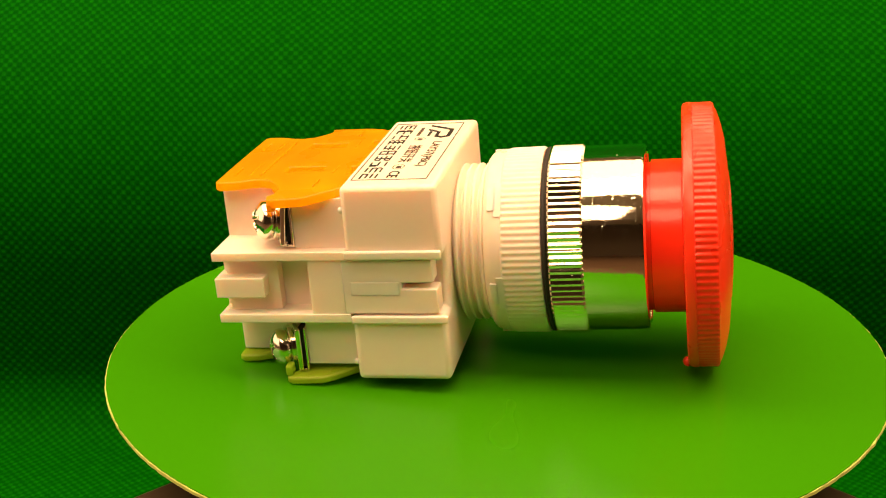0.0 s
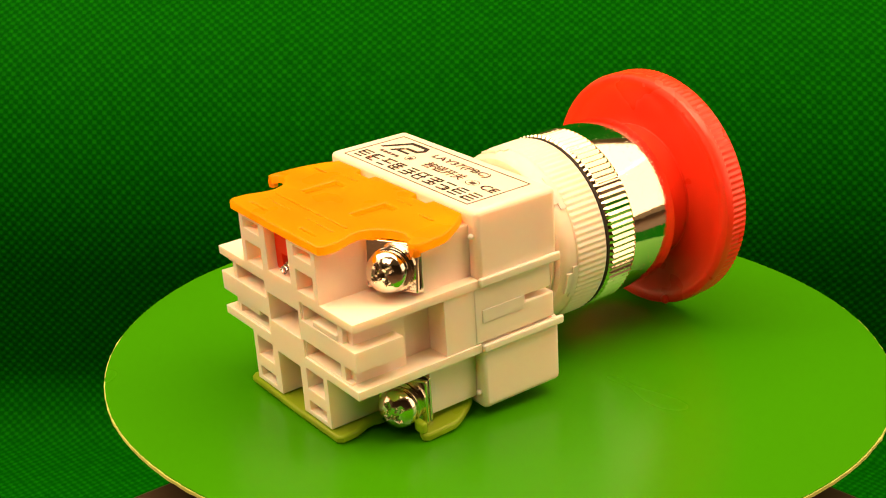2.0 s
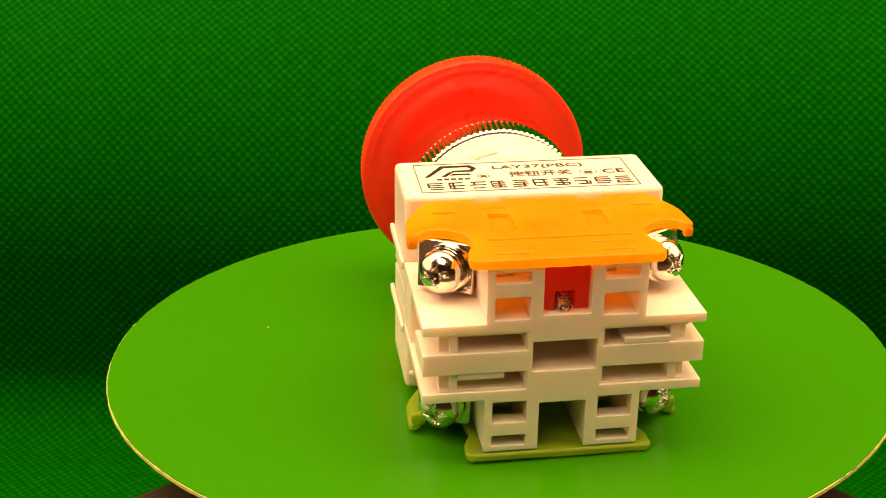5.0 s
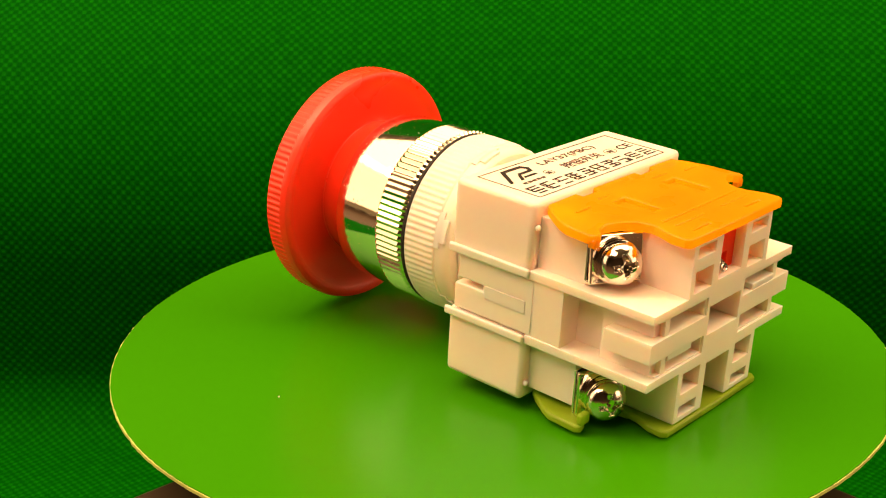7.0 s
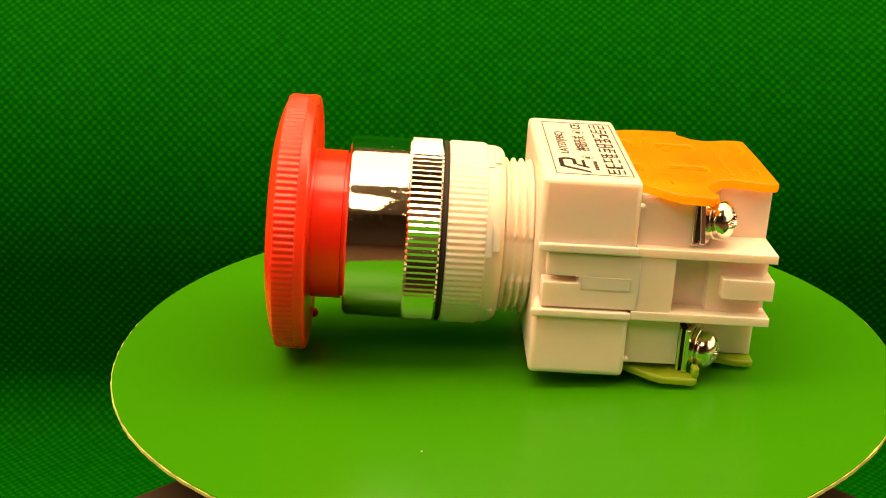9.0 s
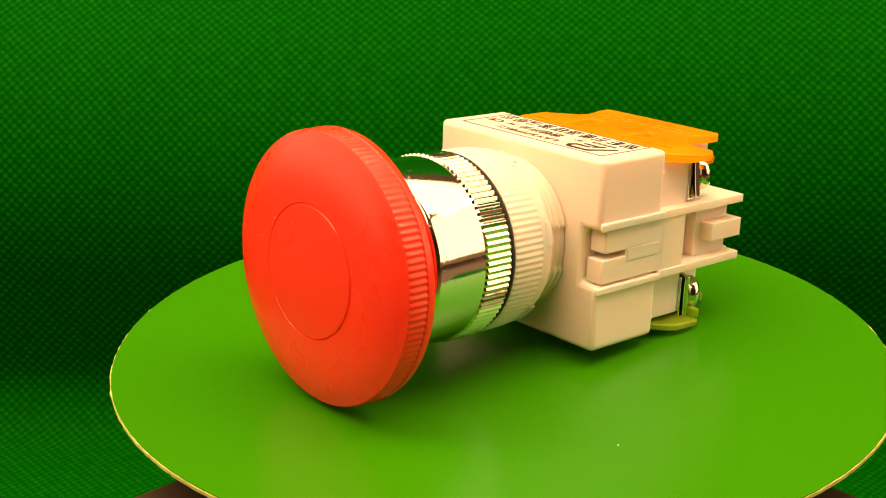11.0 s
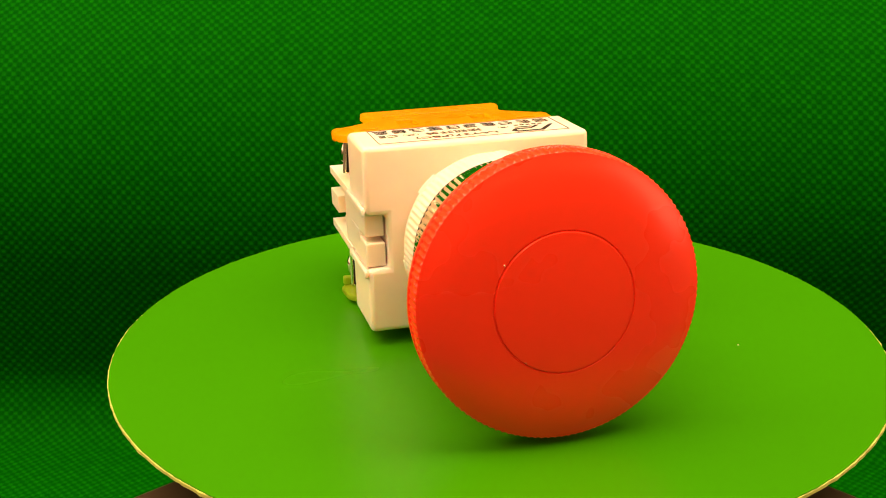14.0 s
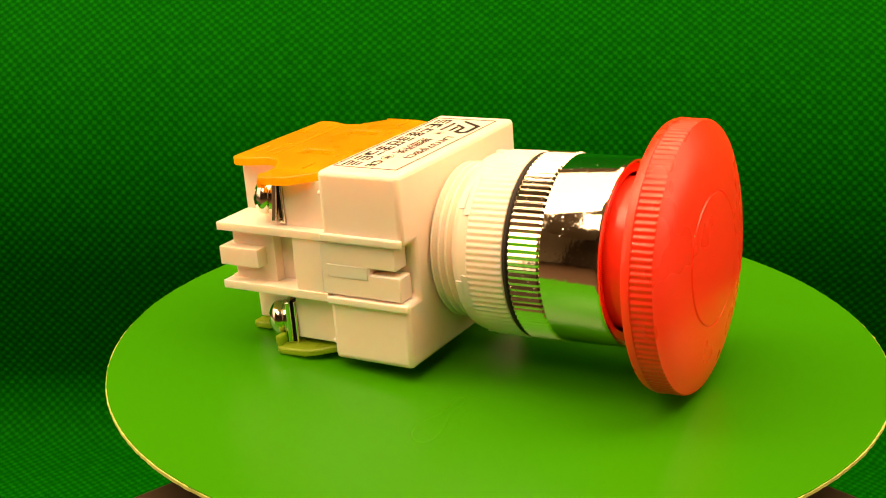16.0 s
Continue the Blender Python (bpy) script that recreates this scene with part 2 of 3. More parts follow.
def make_room():
    """Plain walls, a table top and a ceiling that close the place behind and above the camera."""
    def wall(name, x0, x1, y0, y1, z0, z1, mat, label, cat):
        bm = bmesh.new()
        box(bm, *[c / U for c in (x0, x1, y0, y1, z0, z1)])
        tagged(part(name, bm, mat, smooth=0), label, cat, kind="structure")
    wall("floor", -1.6, 1.6, -1.6, 1.2, -0.12, -0.078, BROWN, "dark brown wooden table top under the cloth", "table top")
    wall("wall_north", -1.6, 1.6, 1.2, 1.3, -0.12, 1.1, CEIL, "plain cream wall behind the cloth", "wall")
    # Same kind of wall as the others, its shade put into the colour.
    wall("wall_south", -1.6, 1.6, -1.7, -1.6, -0.12, 1.1, SHADED_WALL, "plain wall with the dimness behind the camera put into its colour", "wall")
    wall("wall_west", -1.7, -1.6, -1.7, 1.3, -0.12, 1.1, CEIL, "plain cream side wall", "wall")
    wall("wall_east", 1.6, 1.7, -1.7, 1.3, -0.12, 1.1, CEIL, "plain cream side wall", "wall")
    wall("ceiling", -1.7, 1.7, -1.7, 1.3, 1.1, 1.2, CEIL, "plain cream ceiling", "ceiling")


# ---- the turntable ----
SPECKS = [(11.0, 34.6)]


def make_plate():
    """The round card plate; its circle sits a little off the axis and was cut by hand."""
    thing = tagged(new("turntable_plate"), "round green-coated cardboard plate with a raw cut edge", "turntable")
    r = random.Random(4)
    waves = [(k, r.uniform(-1, 1) * 0.22 / k, r.uniform(0, 6.3)) for k in (2, 3, 5, 8, 13, 21)]

    def rim(grow, fray, n=420):
        pts = []
        for i in range(n):
            w = 2 * math.pi * i / n
            rad = 58.0 + grow + sum(a * math.sin(k * w + p) for k, a, p in waves) + r.uniform(-fray, fray) + (r.uniform(0, 3 * fray) if r.random() < 0.06 else 0)
            pts.append((-0.45 + rad * math.cos(w), rad * math.sin(w)))
        return pts
    part("green_face", slab(rim(-0.14, 0.04), -0.15, 0.0), GREEN_TOP, thing, "smooth bright green coated face", smooth=30)
    part("cardboard_core", slab(rim(0.0, 0.06), -0.62, -0.15), CARD, thing, "raw yellowish cardboard edge", smooth=30)
    for x, y in SPECKS:
        bm = bmesh.new()
        bmesh.ops.create_uvsphere(bm, u_segments=8, v_segments=5, radius=0.14 * U, matrix=Matrix.Translation((x * U, y * U, 0.05 * U)))
        part("dust_speck", bm, LINT, thing, "pale speck of dust")
    return thing


def make_stand():
    bm = slab([(0, 20), (-62, -42), (0, -104), (64, -42)], -66, -10)
    bm2 = part("turntable_stand", bm, BROWN, bevel=0.6)
    tagged(bm2, "dark brown stand under the turning plate", "stand")
    return bm2


# ---- the switch ----
AX = 17.0            # height of the barrel's axis in units


def knurl(segs, per, depth, idx):
    """Rounded ridges: per steps to a ridge, only on the profile points in idx."""
    def f(i, a):
        return depth * 0.5 * (math.cos(2 * math.pi * (a % per) / per) - 1) if i in idx else 0.0
    return f


CAP_SPECKS = [(-7.6499999999999995, 22.650000000000002), (-5.25, 9.850000000000001)]


def make_head(sw):
    """Red mushroom cap, its stem, the chrome bezel with its knurled ring, gasket, nut and threaded barrel."""
    first = len(sw.children)
    prof = [(25.6, 10.4), (28.6, 10.9), (28.75, 11.5), (28.8, 12.6), (28.78, 14.2), (28.74, 15.6), (28.7, 16.8), (28.6, 17.0), (28.42, 17.6), (28.42, 18.2), (28.6, 18.6), (29.2, 18.8),
            (29.75, 18.8), (29.9, 18.72), (32.5, 18.72), (32.75, 18.5), (32.9, 18.0), (33.2, 17.4), (33.7, 15.9), (34.2, 13.6), (34.5, 10.4),
            (34.58, 9.3), (34.44, 9.2), (34.44, 9.08), (34.67, 8.96), (34.9, 6.5), (35.05, 3.0), (35.1, 0.0)]
    cap = part("push_cap", revolve(prof, 128 * 6, AX, knurl(768, 6, 0.19, (13, 14))), RED_CAP, sw, "red mushroom cap with a ribbed rim", smooth=35)
    bm = bmesh.new()
    bmesh.ops.create_uvsphere(bm, u_segments=12, v_segments=8, radius=0.75 * U,
                              matrix=Matrix.Translation((28.35 * U, -6.2 * U, (AX - 16.9) * U)))
    part("pip", bm, RED_CAP, cap)
    for y, z in CAP_SPECKS:
        bm = bmesh.new()
        bmesh.ops.create_uvsphere(bm, u_segments=8, v_segments=5, radius=0.12 * U, matrix=Matrix.Translation((34.6 * U, y * U, z * U)))
        part("dust_speck", bm, LINT, cap, "pale speck of dust")
    part("stem", revolve([(22.0, 10.6), (23.9, 10.6), (24.0, 10.95), (28.2, 10.95), (28.4, 10.7)], 96, AX), RED, sw, "glossy red stem below the cap")
    part("collar", revolve([(21.8, 11.2), (23.0, 11.2), (23.1, 12.35), (21.8, 12.35)], 96, AX), RED, sw, "red ring inside the chrome rim")
    part("bezel", revolve([(14.9, 13.32), (22.8, 13.28), (23.15, 13.2), (23.4, 12.95), (23.4, 12.6), (23.2, 12.45), (21.5, 12.4), (21.5, 11.0), (14.9, 11.0)], 128, AX),
         CHROME, sw, "mirror-bright chrome bezel", smooth=35)
    part("knurled_ring", revolve([(9.9, 12.3), (9.9, 13.1), (10.05, 13.35), (10.35, 13.62), (14.55, 13.62), (14.9, 13.36), (14.95, 13.2)], 92 * 6, AX, knurl(552, 6, 0.24, (2, 3, 4, 5))),
         CHROME, sw, "chrome ring with straight knurling", smooth=30)
    part("gasket", revolve([(9.3, 11.0), (9.3, 13.1), (9.4, 13.32), (9.75, 13.36), (9.9, 13.2), (9.9, 11.0)], 96, AX), BLACK, sw, "black rubber sealing ring")
    part("lock_nut", revolve([(1.2, 11.2), (1.2, 12.3), (1.6, 12.8), (2.4, 13.05), (3.6, 13.1), (3.8, 13.3), (4.2, 13.42), (8.8, 13.48), (9.2, 13.25), (9.3, 11.2)], 92 * 6, AX,
                             knurl(552, 6, 0.22, (6, 7))), WHITE, sw, "white ribbed plastic lock nut", smooth=35)
    nut = sw.children[-1]
    for k in range(6):
        w, bm = radians(15 + 60 * k), bmesh.new()
        for x0, x1, half in ((1.9, 2.9, 0.13), (2.8, 4.0, 0.20)):
            ring = [[bm.verts.new((x * U, r * U * math.sin(a), (AX + r * math.cos(a)) * U)) for x in (x0, x1) for r in (12.2, 13.3)]
                    for a in (w - half, w - half / 3, w + half / 3, w + half)]
            for p, q in zip(ring, ring[1:]):
                for u, v in ((0, 1), (1, 3), (3, 2), (2, 0)):
                    bm.faces.new((p[u], p[v], q[v], q[u]))
            for p in (ring[0], ring[-1]):
                bm.faces.new([p[c] for c in (0, 1, 3, 2)])
        part("lug", bm, WHITE, nut)
    thread, x = [(-3.4, 10.6)], -3.2
    while x < 1.5:
        thread += [(x, 10.75), (x + 0.35, 11.45), (x + 0.62, 11.45), (x + 0.95, 10.75)]
        x += 1.15
    thread.append((1.6, 10.6))
    part("threaded_barrel", revolve(thread, 128, AX, lambda i, a: -0.6 if abs(a - 32) < 6 and i % 4 in (2, 3) else 0.0), WHITE, sw, "white threaded plastic barrel", smooth=50)
    # the whole head leans a little to one side and up from the housing's axis
    lean = Matrix.Translation((-3.4 * U, 0, AX * U)) @ Matrix.Rotation(radians(0.85), 4, "Z") @ Matrix.Rotation(radians(-0.7), 4, "Y") @ Matrix.Translation((3.4 * U, 0, -AX * U))
    for ob in sw.children[first:]:
        ob.matrix_local = lean


def make_housing(sw):
    """White housing with side notches, rails and the block's latches in them."""
    h = cells([(-16.7, -3.35, -17.35, 17.35, 2.7, 31.1)],
              [(-17, -3, -18, -14.2, 12.6, 20.8), (-17, -3, 14.2, 18, 12.6, 20.8)])
    body = part("housing", h, WHITE, sw, "white moulded plastic housing", bevel=0.75, segs=3)
    for s in (-1, 1):
        y0, y1 = sorted((s * 17.35, s * 17.95))
        part("rail", cells([(-16.9, -3.3, y0, y1, 20.8, 22.1)]), WHITE, body, bevel=0.25)
        part("rail", cells([(-16.7, -3.0, y0, y1, 11.4, 12.6)]), WHITE, body, bevel=0.25)
        y0, y1 = sorted((s * 14.4, s * 17.36))
        ya, yb = sorted((s * 15.5, s * 17.43))
        part("latch", cells([(-17.6, -4.8, y0, y1, 17.3, 20.7), (-17.6, -9.2, y0, y1, 16.4, 17.3), (-17.6, -4.3, y0, y1, 12.75, 16.4)]), WHITE, body, bevel=0.2)
        part("latch_bar", cells([(-16.4, -9.6, ya, yb, 15.5, 17.4)]), WHITE, body, bevel=0.06)
    for s in (-1, 1):
        for z in (27.6, 5.2):
            bm = bmesh.new()
            bmesh.ops.create_uvsphere(bm, u_segments=12, v_segments=8, radius=0.42 * U, matrix=Matrix.Translation((-16.9 * U, s * 16.5 * U, z * U)))
            part("pip", bm, WHITE, body)


def make_block(sw):
    """The contact block: flanges, mid section with pockets, and an upper and a lower terminal tower."""
    add, cut = [], []
    add += [(-36, -16.8, -17.5, 17.5, 20.7, 21.9), (-36, -16.8, -17.5, 17.5, 11.5, 12.7)]           # flanges
    add += [(-22.3, -16.8, -17.3, 17.3, 12.7, 20.7), (-27.3, -22.3, -13.6, 13.6, 12.7, 20.7), (-35.7, -27.3, -15.4, 15.4, 12.7, 20.7)]
    add += [(-36, -28.9, -17.5, 17.5, 15.3, 18.1)]                                                   # tabs
    add += [(-36, -34.0, -4.6, 4.6, 12.7, 20.7)]                                                     # plain centre face
    cut += [(-37, -24, -4.0, 4.0, 15.1, 19.2)]
    for s in (-1, 1):
        y0, y1 = sorted((s * 4.9, s * 13.2))
        cut += [(-37, -26.5, y0, y1, 18.1, 20.3), (-37, -26.5, y0, y1, 13.0, 15.3)]
        y0, y1 = sorted((s * 14.2, s * 18))
        cut += [(-37, -34.9, y0, y1, 13.0, 15.3), (-37, -34.9, y0, y1, 18.1, 20.3)]
    for up in (True, False):
        def zz(a, b):
            return (a, b) if up else tuple(sorted((33.4 - a, 33.4 - b)))
        top = 29.1 if up else 29.3
        add += [(-36, -24.2, -9.8, 9.8, *zz(21.9, top)), (-24.2, -16.6, -15.7, 15.7, *zz(21.9, 29.0))]
        cut += [(-37, -24.8, -2.95, 2.95, *zz(22.7, 32))]
        for s in (-1, 1):
            y0, y1 = sorted((s * 4.5, s * 8.8))
            cut += [(-37, -33.8, y0, y1, *zz(22.3, 25.3)), (-37, -33.8, y0, y1, *zz(27.1, 28.6)), (-33.8, -25.5, y0, y1, *zz(22.3, 32))]
            ya, yb = sorted((s * 12.0, s * 14.6))
            cut += [(-25, -22.5, ya, yb, *zz(23, 28))]
    # ledges that step into the pockets
    add2 = [(-35.9, -29, 7.4, 13.2, 14.4, 15.35), (-35.9, -29, -13.2, -7.4, 18.05, 19.0)]
    block = part("contact_block", cells(add, cut), WHITE, sw, "white contact block with flanges, open pockets and terminal towers", bevel=0.3, segs=3)
    for b in add2:
        part("step", cells([b]), WHITE, block, bevel=0.15)
    # coil spring and red plunger in the upper slot
    part("plunger", cells([(-27.5, -24.9, -2.85, 2.85, 22.8, 29.0), (-34.6, -27.5, -2.85, 2.85, 22.8, 28.9)],
                          [(-36, -30.5, -1.1, 1.3, 22.5, 25.2)]), PLUNGER, sw, "red plunger inside the open slot", bevel=0.2)
    bm, rings, turns, n = bmesh.new(), [], 5.5, 140
    for i in range(n):
        w, k = 2 * math.pi * turns * i / n, i / n
        c = Vector((-35.3 + 2.2 * k + 0.25 * math.sin(w), 0.15 - 0.2 * k + 0.66 * math.cos(w), 23.2 + 1.3 * k + 0.5 * math.sin(w)))
        ring = []
        for q in range(6):
            a = 2 * math.pi * q / 6
            ring.append(bm.verts.new((c + Vector((0.15 * math.sin(a), 0.15 * math.cos(a) * math.cos(w), 0.15 * math.cos(a) * math.sin(w)))) * U))
        rings.append(ring)
    for p, q in zip(rings, rings[1:]):
        for k in range(6):
            bm.faces.new((p[k], p[(k + 1) % 6], q[(k + 1) % 6], q[k]))
    part("spring", bm, STEEL, sw, "small coiled steel spring")


HOLES = [(-27.4, -21.8, 4.6, 7.6), (-27.4, -21.8, -7.6, -4.6), (-34.7, -34.3, 4.4, 8.4), (-34.7, -34.3, -8.4, -4.4)]


def make_covers(sw):
    half = [(-16.9, 0), (-16.9, 4.9), (-18.0, 5.0), (-18.0, 8.6), (-16.9, 8.7), (-16.9, 14.8), (-18.2, 15.8), (-20.6, 17.3), (-22.0, 17.9), (-26.0, 18.3),
            (-26.8, 17.9), (-26.9, 17.0), (-26.1, 16.4), (-25.9, 14.8), (-26.8, 13.0), (-28.2, 11.3), (-30.0, 10.7), (-31.2, 10.9), (-33.5, 11.8), (-35.6, 11.9), (-36.3, 11.3), (-36.4, 0)]
    outline = half + [(x, -y) for x, y in half[-2:0:-1]]

    def sag(x, y):
        return 0.04 * max(0.0, abs(y) - 13.0) ** 1.7 if x > -29 else 0.0
    cov = part("terminal_cover", pierced(outline, HOLES, 29.15, 30.45, sag), ORANGE, sw, "translucent orange terminal cover", bevel=0.28)
    half = half[:9] + [(-26.4, 18.1), (-27.2, 17.6), (-27.0, 16.6), (-25.0, 15.6), (-24.3, 13.6), (-24.6, 11.4), (-29.7, 11.0)] + half[16:]
    outline = half + [(x, -y) for x, y in half[-2:0:-1]]
    low = part("terminal_cover", slab(outline, 2.8, 3.85, sag), LIME, sw, "translucent lime terminal cover", bevel=0.28)
    for x0, x1, y0, y1 in HOLES:
        part("window_panel", cells([(x0 + 0.02, x1 - 0.02, y0 + 0.02, y1 - 0.02, 29.3, 29.75)]), ORANGE, cov)
    for s in (-1, 1):
        for x0, x1, ya, yb in ((-20.2, -19.8, 4.9, 8.2), (-21.2, -20.9, 11.4, 14.4), (-32.4, -32.0, 2.2, 8.8)):
            y0, y1 = sorted((s * ya, s * yb))
            part("ridge", cells([(x0, x1, y0, y1, 30.36, 30.58)]), ORANGE, cov, bevel=0.1)
    for s in (-1, 1):
        y0, y1 = sorted((s * 15.9, s * 17.75))
        part("curl", cells([(-27.3, -26.3, y0, y1, 3.3, 4.9)]), LIME, low, bevel=0.3)
        y0, y1 = sorted((s * 17.0, s * 18.2))
        part("curl", cells([(-26.85, -25.7, y0, y1, 28.0, 29.3)]), ORANGE, cov, bevel=0.3)
    part("ridge", cells([(-30.6, -30.2, -9.0, 9.0, 30.40, 30.66)]), ORANGE, cov, bevel=0.08)


def make_screw():
    """A pan head along -x with a cross pressed into it, built round its own origin."""
    dome = [(0.0, -3.55)] + [(2.42 * k / 36, -3.55 + 0.95 * (k / 36) ** 2.4) for k in range(1, 37)]
    prof = [(x, r) for r, x in dome] + [(-2.35, 2.62), (-1.9, 2.68), (-1.3, 2.68), (-1.1, 2.5), (-1.05, 1.5), (1.2, 1.5), (1.2, 0.0)]
    bm = revolve(prof, 120)
    for v in bm.verts:
        x, y, z = (c / U for c in v.co)
        if x < -2.55 and math.hypot(y, z) < 1.75:
            arm = max(min(0.38 - abs(y), 1.62 - abs(z)), min(0.38 - abs(z), 1.62 - abs(y)), 0.85 - math.hypot(y, z))
            if arm > 0:
                v.co.x += min(1.0, arm / 0.16) * (1.1 - 0.35 * math.hypot(y, z)) * U
    return bm


def make_terminals(sw):
    for s in (-1, 1):
        for z in (26.3, 7.3):
            head = part("terminal_screw", make_screw(), NICKEL, sw, "nickel-plated cross-head terminal screw", smooth=50)
            head.matrix_local = Matrix.Translation((-27.0 * U, s * 13.4 * U, (z - 0.9) * U)) @ Matrix.Rotation(radians(-32 * s), 4, "Z") @ Matrix.Rotation(radians(9 if z > 20 else 0), 4, "Y") @ Matrix.Rotation(0.4 + s, 4, "X")
            part("spring_washer", revolve([(-1.05, 1.4), (-1.05, 2.75), (-0.95, 2.9), (-0.35, 2.9), (-0.25, 2.75), (-0.25, 1.4)], 48), NICKEL, head, "split steel washer")
            y0, y1 = sorted((s * 9.75, s * 17.0))
            # square plate, dished in the middle; it stands splayed outwards with its screw
            bm, grid = bmesh.new(), {}
            for face, x in ((0, -26.55), (1, -25.8)):
                for i in range(9):
                    for j in range(9):
                        y, h = y0 + (y1 - y0) * i / 8, z - 3.7 + 6.4 * j / 8
                        dish = 0.28 * (1 - ((i - 4) / 4) ** 2) * (1 - ((j - 4) / 4) ** 2)
                        grid[face, i, j] = bm.verts.new(((x + dish) * U, y * U, h * U))
                for i in range(8):
                    for j in range(8):
                        bm.faces.new([grid[face, a, b] for a, b in ((i, j), (i + 1, j), (i + 1, j + 1), (i, j + 1))])
            edge = [(i, 0) for i in range(8)] + [(8, j) for j in range(8)] + [(i, 8) for i in range(8, 0, -1)] + [(0, j) for j in range(8, 0, -1)]
            for p, q in zip(edge, edge[1:] + edge[:1]):
                bm.faces.new((grid[0, *p], grid[0, *q], grid[1, *q], grid[1, *p]))
            plate = part("clamp_plate", bm, NICKEL, sw, "bright square clamp plate", smooth=40, bevel=0.18)
            lean = radians(6 if z > 20 else 0)
            plate.matrix_local = Matrix.Translation((-26.8 * U, s * 13.45 * U, z * U)) @ Matrix.Rotation(radians(-28 * s), 4, "Z") @ Matrix.Rotation(lean, 4, "Y") @ Matrix.Translation((26.1 * U, -s * 13.5 * U, -z * U))
            ya, yb = sorted((s * 10.0, s * 16.0))
            part("contact_strip", cells([(-25.4, -24.23, ya, yb, z - 4.1, z - 3.6), (-24.6, -24.23, ya, yb, z - 3.6, z + 2.6)]), NICKEL, sw, "plated contact strip", bevel=0.1)
            # A black block put into the open gap in place of its shade.
            ya, yb = sorted((s * 10.0, s * 15.5))
            part("slot_insert", cells([(-25.46, -24.64, ya, yb, z - 3.5, z + 2.6)]), BLACK, sw, "black block standing for the shade in the slot behind the plate")


def text_mesh(body, size, x, y, squeeze=1.0):
    """Letters on the top of the housing: read from the block's end, with x across and y up in the reader's view."""
    cu = bpy.data.curves.new("letters", "FONT")
    cu.body, cu.size, cu.extrude = body, size * U, 0.02 * U
    cu.offset = 0.012 * U
    cu.align_x, cu.align_y = "CENTER", "CENTER"
    ob = bpy.data.objects.new("letters", cu)
    scene.collection.objects.link(ob)
    dg = bpy.context.evaluated_depsgraph_get()
    me = bpy.data.meshes.new_from_object(ob.evaluated_get(dg))
    bm = bmesh.new()
    bm.from_mesh(me)
    bpy.data.objects.remove(ob)
    bpy.data.meshes.remove(me)
    m = Matrix(((0, 1, 0, y * U), (-squeeze, 0, 0, -x * U), (0, 0, 1, 31.15 * U), (0, 0, 0, 1)))
    bmesh.ops.transform(bm, matrix=m, verts=bm.verts)
    return bm


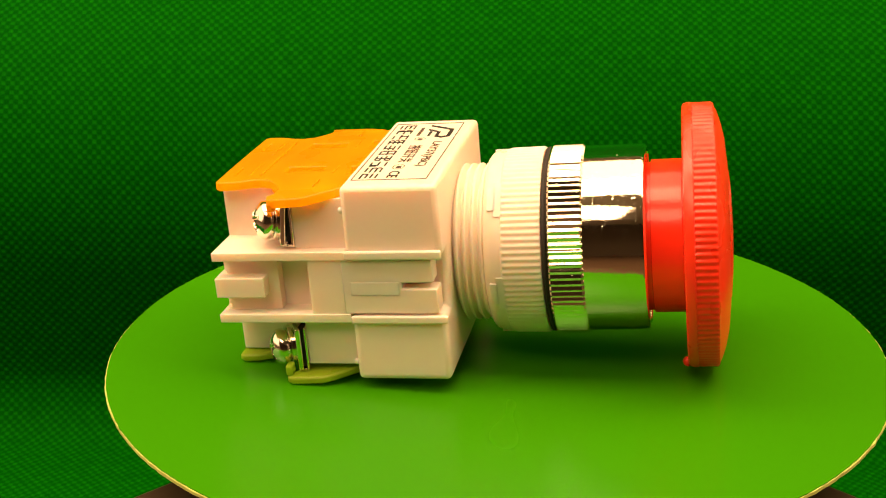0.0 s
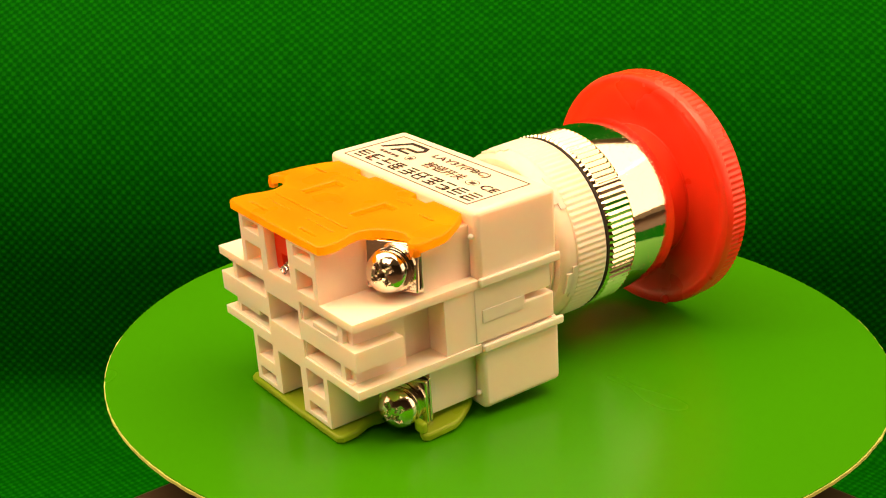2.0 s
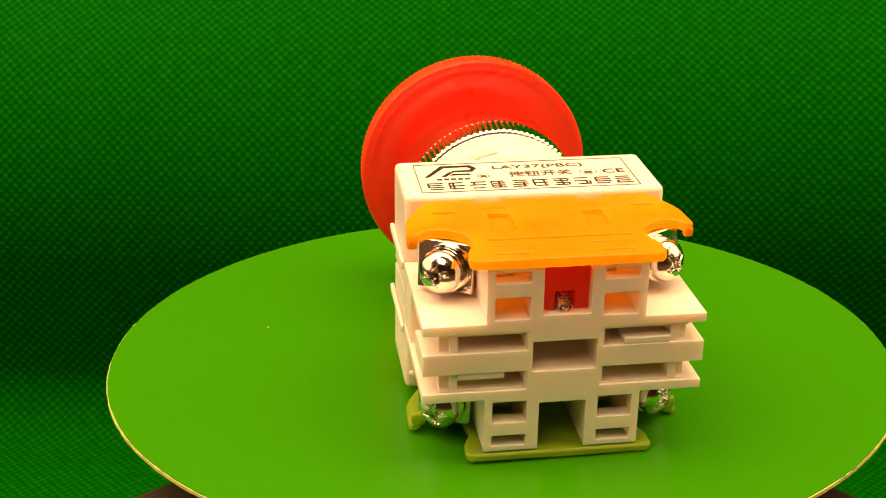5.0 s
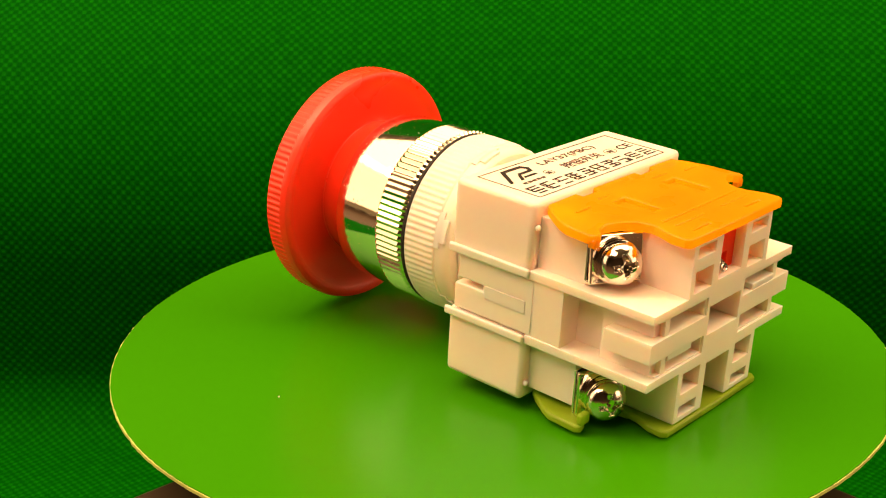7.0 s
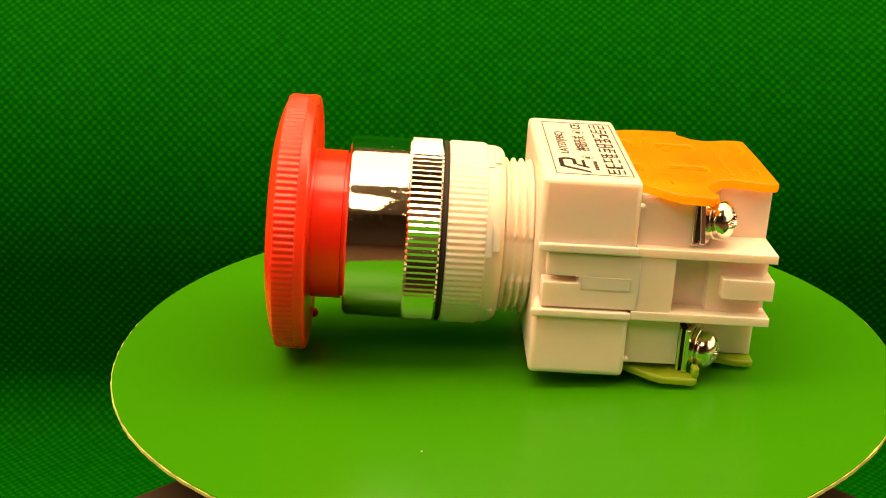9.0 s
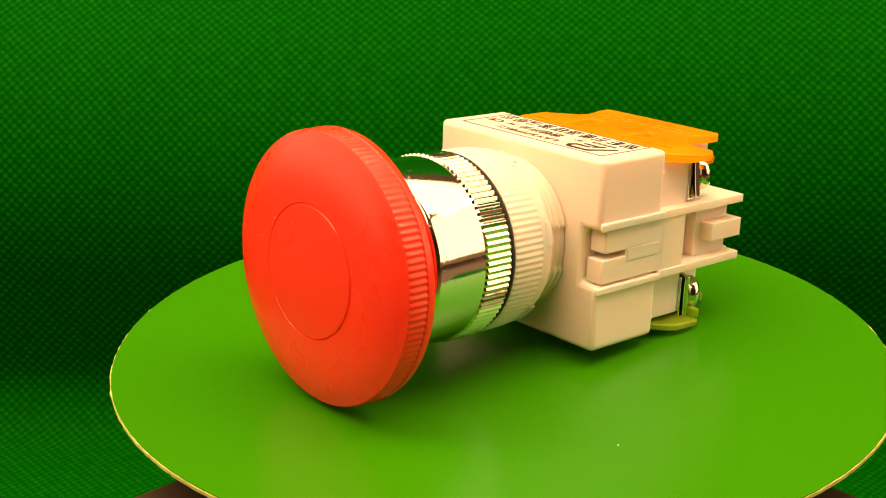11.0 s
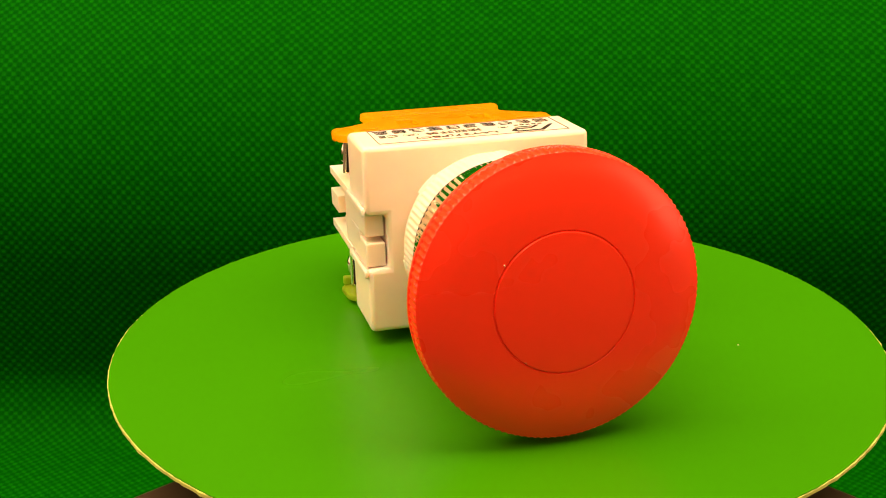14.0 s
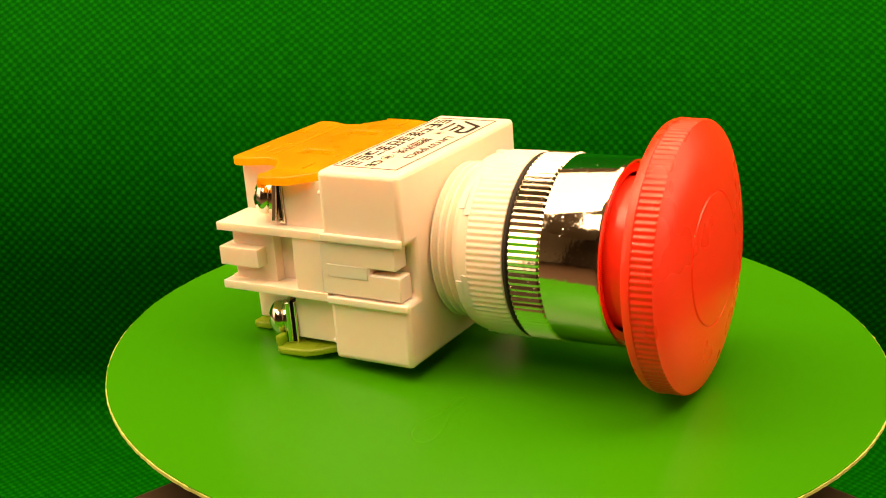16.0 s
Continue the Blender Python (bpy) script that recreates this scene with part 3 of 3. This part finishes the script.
def make_print(sw):
    """The printed panel: frame, readable words, and plain bars for the rest. Reader's x runs to -y, reader's y to +x."""
    def bars(name, rects, mat, label=""):
        bm = bmesh.new()
        for x0, x1, y0, y1 in rects:                 # reader's coordinates
            box(bm, y0, y1, -x1, -x0, 31.08, 31.17)
        part(name, bm, mat, sw, label, smooth=0)
    L, R, B, T = -15.0, 14.4, -15.7, -5.15
    w = 0.11
    bars("frame_line", [(L, R, B, B + w), (L, R, T - w, T), (L, L + w, B + w, T - w), (R - w, R, B + w, T - w)], RULE, "thin printed frame line")
    part("lettering", text_mesh("LAY37(PBC)", 1.75, 2.0, -7.3, 1.42), RULE, sw, "printed dark letters and figures", smooth=0)
    part("lettering", text_mesh("\u6309\u94ae\u5f00\u5173", 2.05, 1.9, -10.2, 1.08), RULE, sw, "printed dark characters", smooth=0)
    part("lettering", text_mesh("CE", 2.1, 12.0, -10.3, 1.25), INK, sw, "printed dark letters", smooth=0)
    # maker's line: plain bars, one group for each character
    rr = random.Random(5)
    for i in range(10):
        c = -12.9 + i * 2.83
        rects, rows = [], rr.choice((3, 4, 4))
        for k in range(rows):
            z0, a, b = -14.75 + 2.15 * k / (rows - 1), rr.uniform(0.75, 1.15), rr.uniform(0.75, 1.15)
            rects.append((c - a, c + b, z0, z0 + 0.22))
        for d in rr.sample((-0.95, -0.45, 0.05, 0.5, 0.95), rr.choice((1, 2))):
            for k in range(rows - 1):
                z0, z1 = (-14.75 + 2.15 * q / (rows - 1) for q in (k, k + 1))
                if rr.random() < 0.8:
                    rects.append((c + d - 0.12, c + d + 0.12, z0 + 0.23, z1 - 0.01))
        bars("print_bar", rects, INK, "printed dark bar group")
    # emblem and small marks as plain shapes
    bm = bmesh.new()

    def poly(pts):
        lo = [bm.verts.new((y * U, -x * U, 31.08 * U)) for x, y in pts]
        hi = [bm.verts.new((y * U, -x * U, 31.17 * U)) for x, y in pts]
        bm.faces.new(lo)
        bm.faces.new(hi)
        for i in range(len(pts)):
            j = (i + 1) % len(pts)
            bm.faces.new((lo[i], lo[j], hi[j], hi[i]))
    poly([(-13.9, -10.0), (-13.3, -10.0), (-10.9, -6.6), (-7.6, -6.6), (-7.2, -7.2), (-7.6, -7.9), (-10.0, -7.9), (-10.0, -8.4), (-7.2, -8.4), (-6.5, -7.2), (-7.2, -6.0), (-11.3, -6.0)])
    poly([(-11.6, -10.0), (-11.0, -10.0), (-9.8, -8.4), (-10.4, -8.4)])
    poly([(-10.4, -9.6), (-7.6, -9.6), (-7.8, -9.2), (-10.1, -9.2)])
    part("emblem", bm, INK, sw, "printed dark emblem", smooth=0)
    bars("small_print_bar", [(-12.4 + i * 0.95, -11.75 + i * 0.95, -11.3, -10.8) for i in range(5)], RULE, "small printed grey bar")
    for cx, rx in ((-6.0, 0.85), (8.5, 1.25)):
        bm = bmesh.new()
        n, k = 28, 0.12
        pts = [[(cx + (rx - d) * math.cos(2 * math.pi * i / n), -10.3 + (0.85 - d) * math.sin(2 * math.pi * i / n)) for i in range(n)] for d in (0, k)]
        vs = [[bm.verts.new((y * U, -x * U, 31.16 * U)) for x, y in p] for p in pts]
        for i in range(n):
            bm.faces.new((vs[0][i], vs[0][(i + 1) % n], vs[1][(i + 1) % n], vs[1][i]))
        box(bm, -10.65, -9.95, -cx - rx * 0.45, -cx + rx * 0.45, 31.08, 31.12)
        part("mark", bm, RULE, sw, "small printed oval mark", smooth=0)


def make_switch():
    sw = tagged(new("emergency_stop_switch"), "red mushroom push-button switch with chrome bezel and white contact block", "switch")
    make_head(sw)
    make_housing(sw)
    make_block(sw)
    make_covers(sw)
    make_terminals(sw)
    make_print(sw)
    return sw


make_backdrop()
make_room()
plate = make_plate()
make_stand()
switch = make_switch()


# ---- what turns ----
TURN = [(0.0, -8.55), (0.5, 3.0), (1.0, 15.0), (1.5, 26.64), (2.0, 38.5), (2.5, 50.5), (3.0, 61.5), (3.5, 71.2), (4.0, 81.2), (4.5, 91.3), (5.0, 100.5),
        (6.0, 120.5), (7.0, 140.8), (7.5, 151.0), (8.0, 161.3), (8.5, 171.6), (9.0, 182.3), (10.0, 202.7), (11.0, 223.0), (11.5, 233.2), (12.0, 243.5), (12.5, 253.8),
        (13.0, 264.3), (13.5, 275.0), (14.0, 286.1), (14.5, 297.2), (15.0, 308.5), (15.5, 320.5), (16.0, 332.3)]
LIE = pose(0, -1.31 * U, 0) @ Matrix.Rotation(radians(-4.0), 4, "Y") @ Matrix.Rotation(radians(0.65), 4, "X")


def motions():
    walk(plate, [(t, pose(0, 0.85 * U, 0, 0, 0, a)) for t, a in TURN])
    walk(switch, [(t, pose(0, 0, 0, 0, 0, a) @ LIE) for t, a in TURN])


motions()
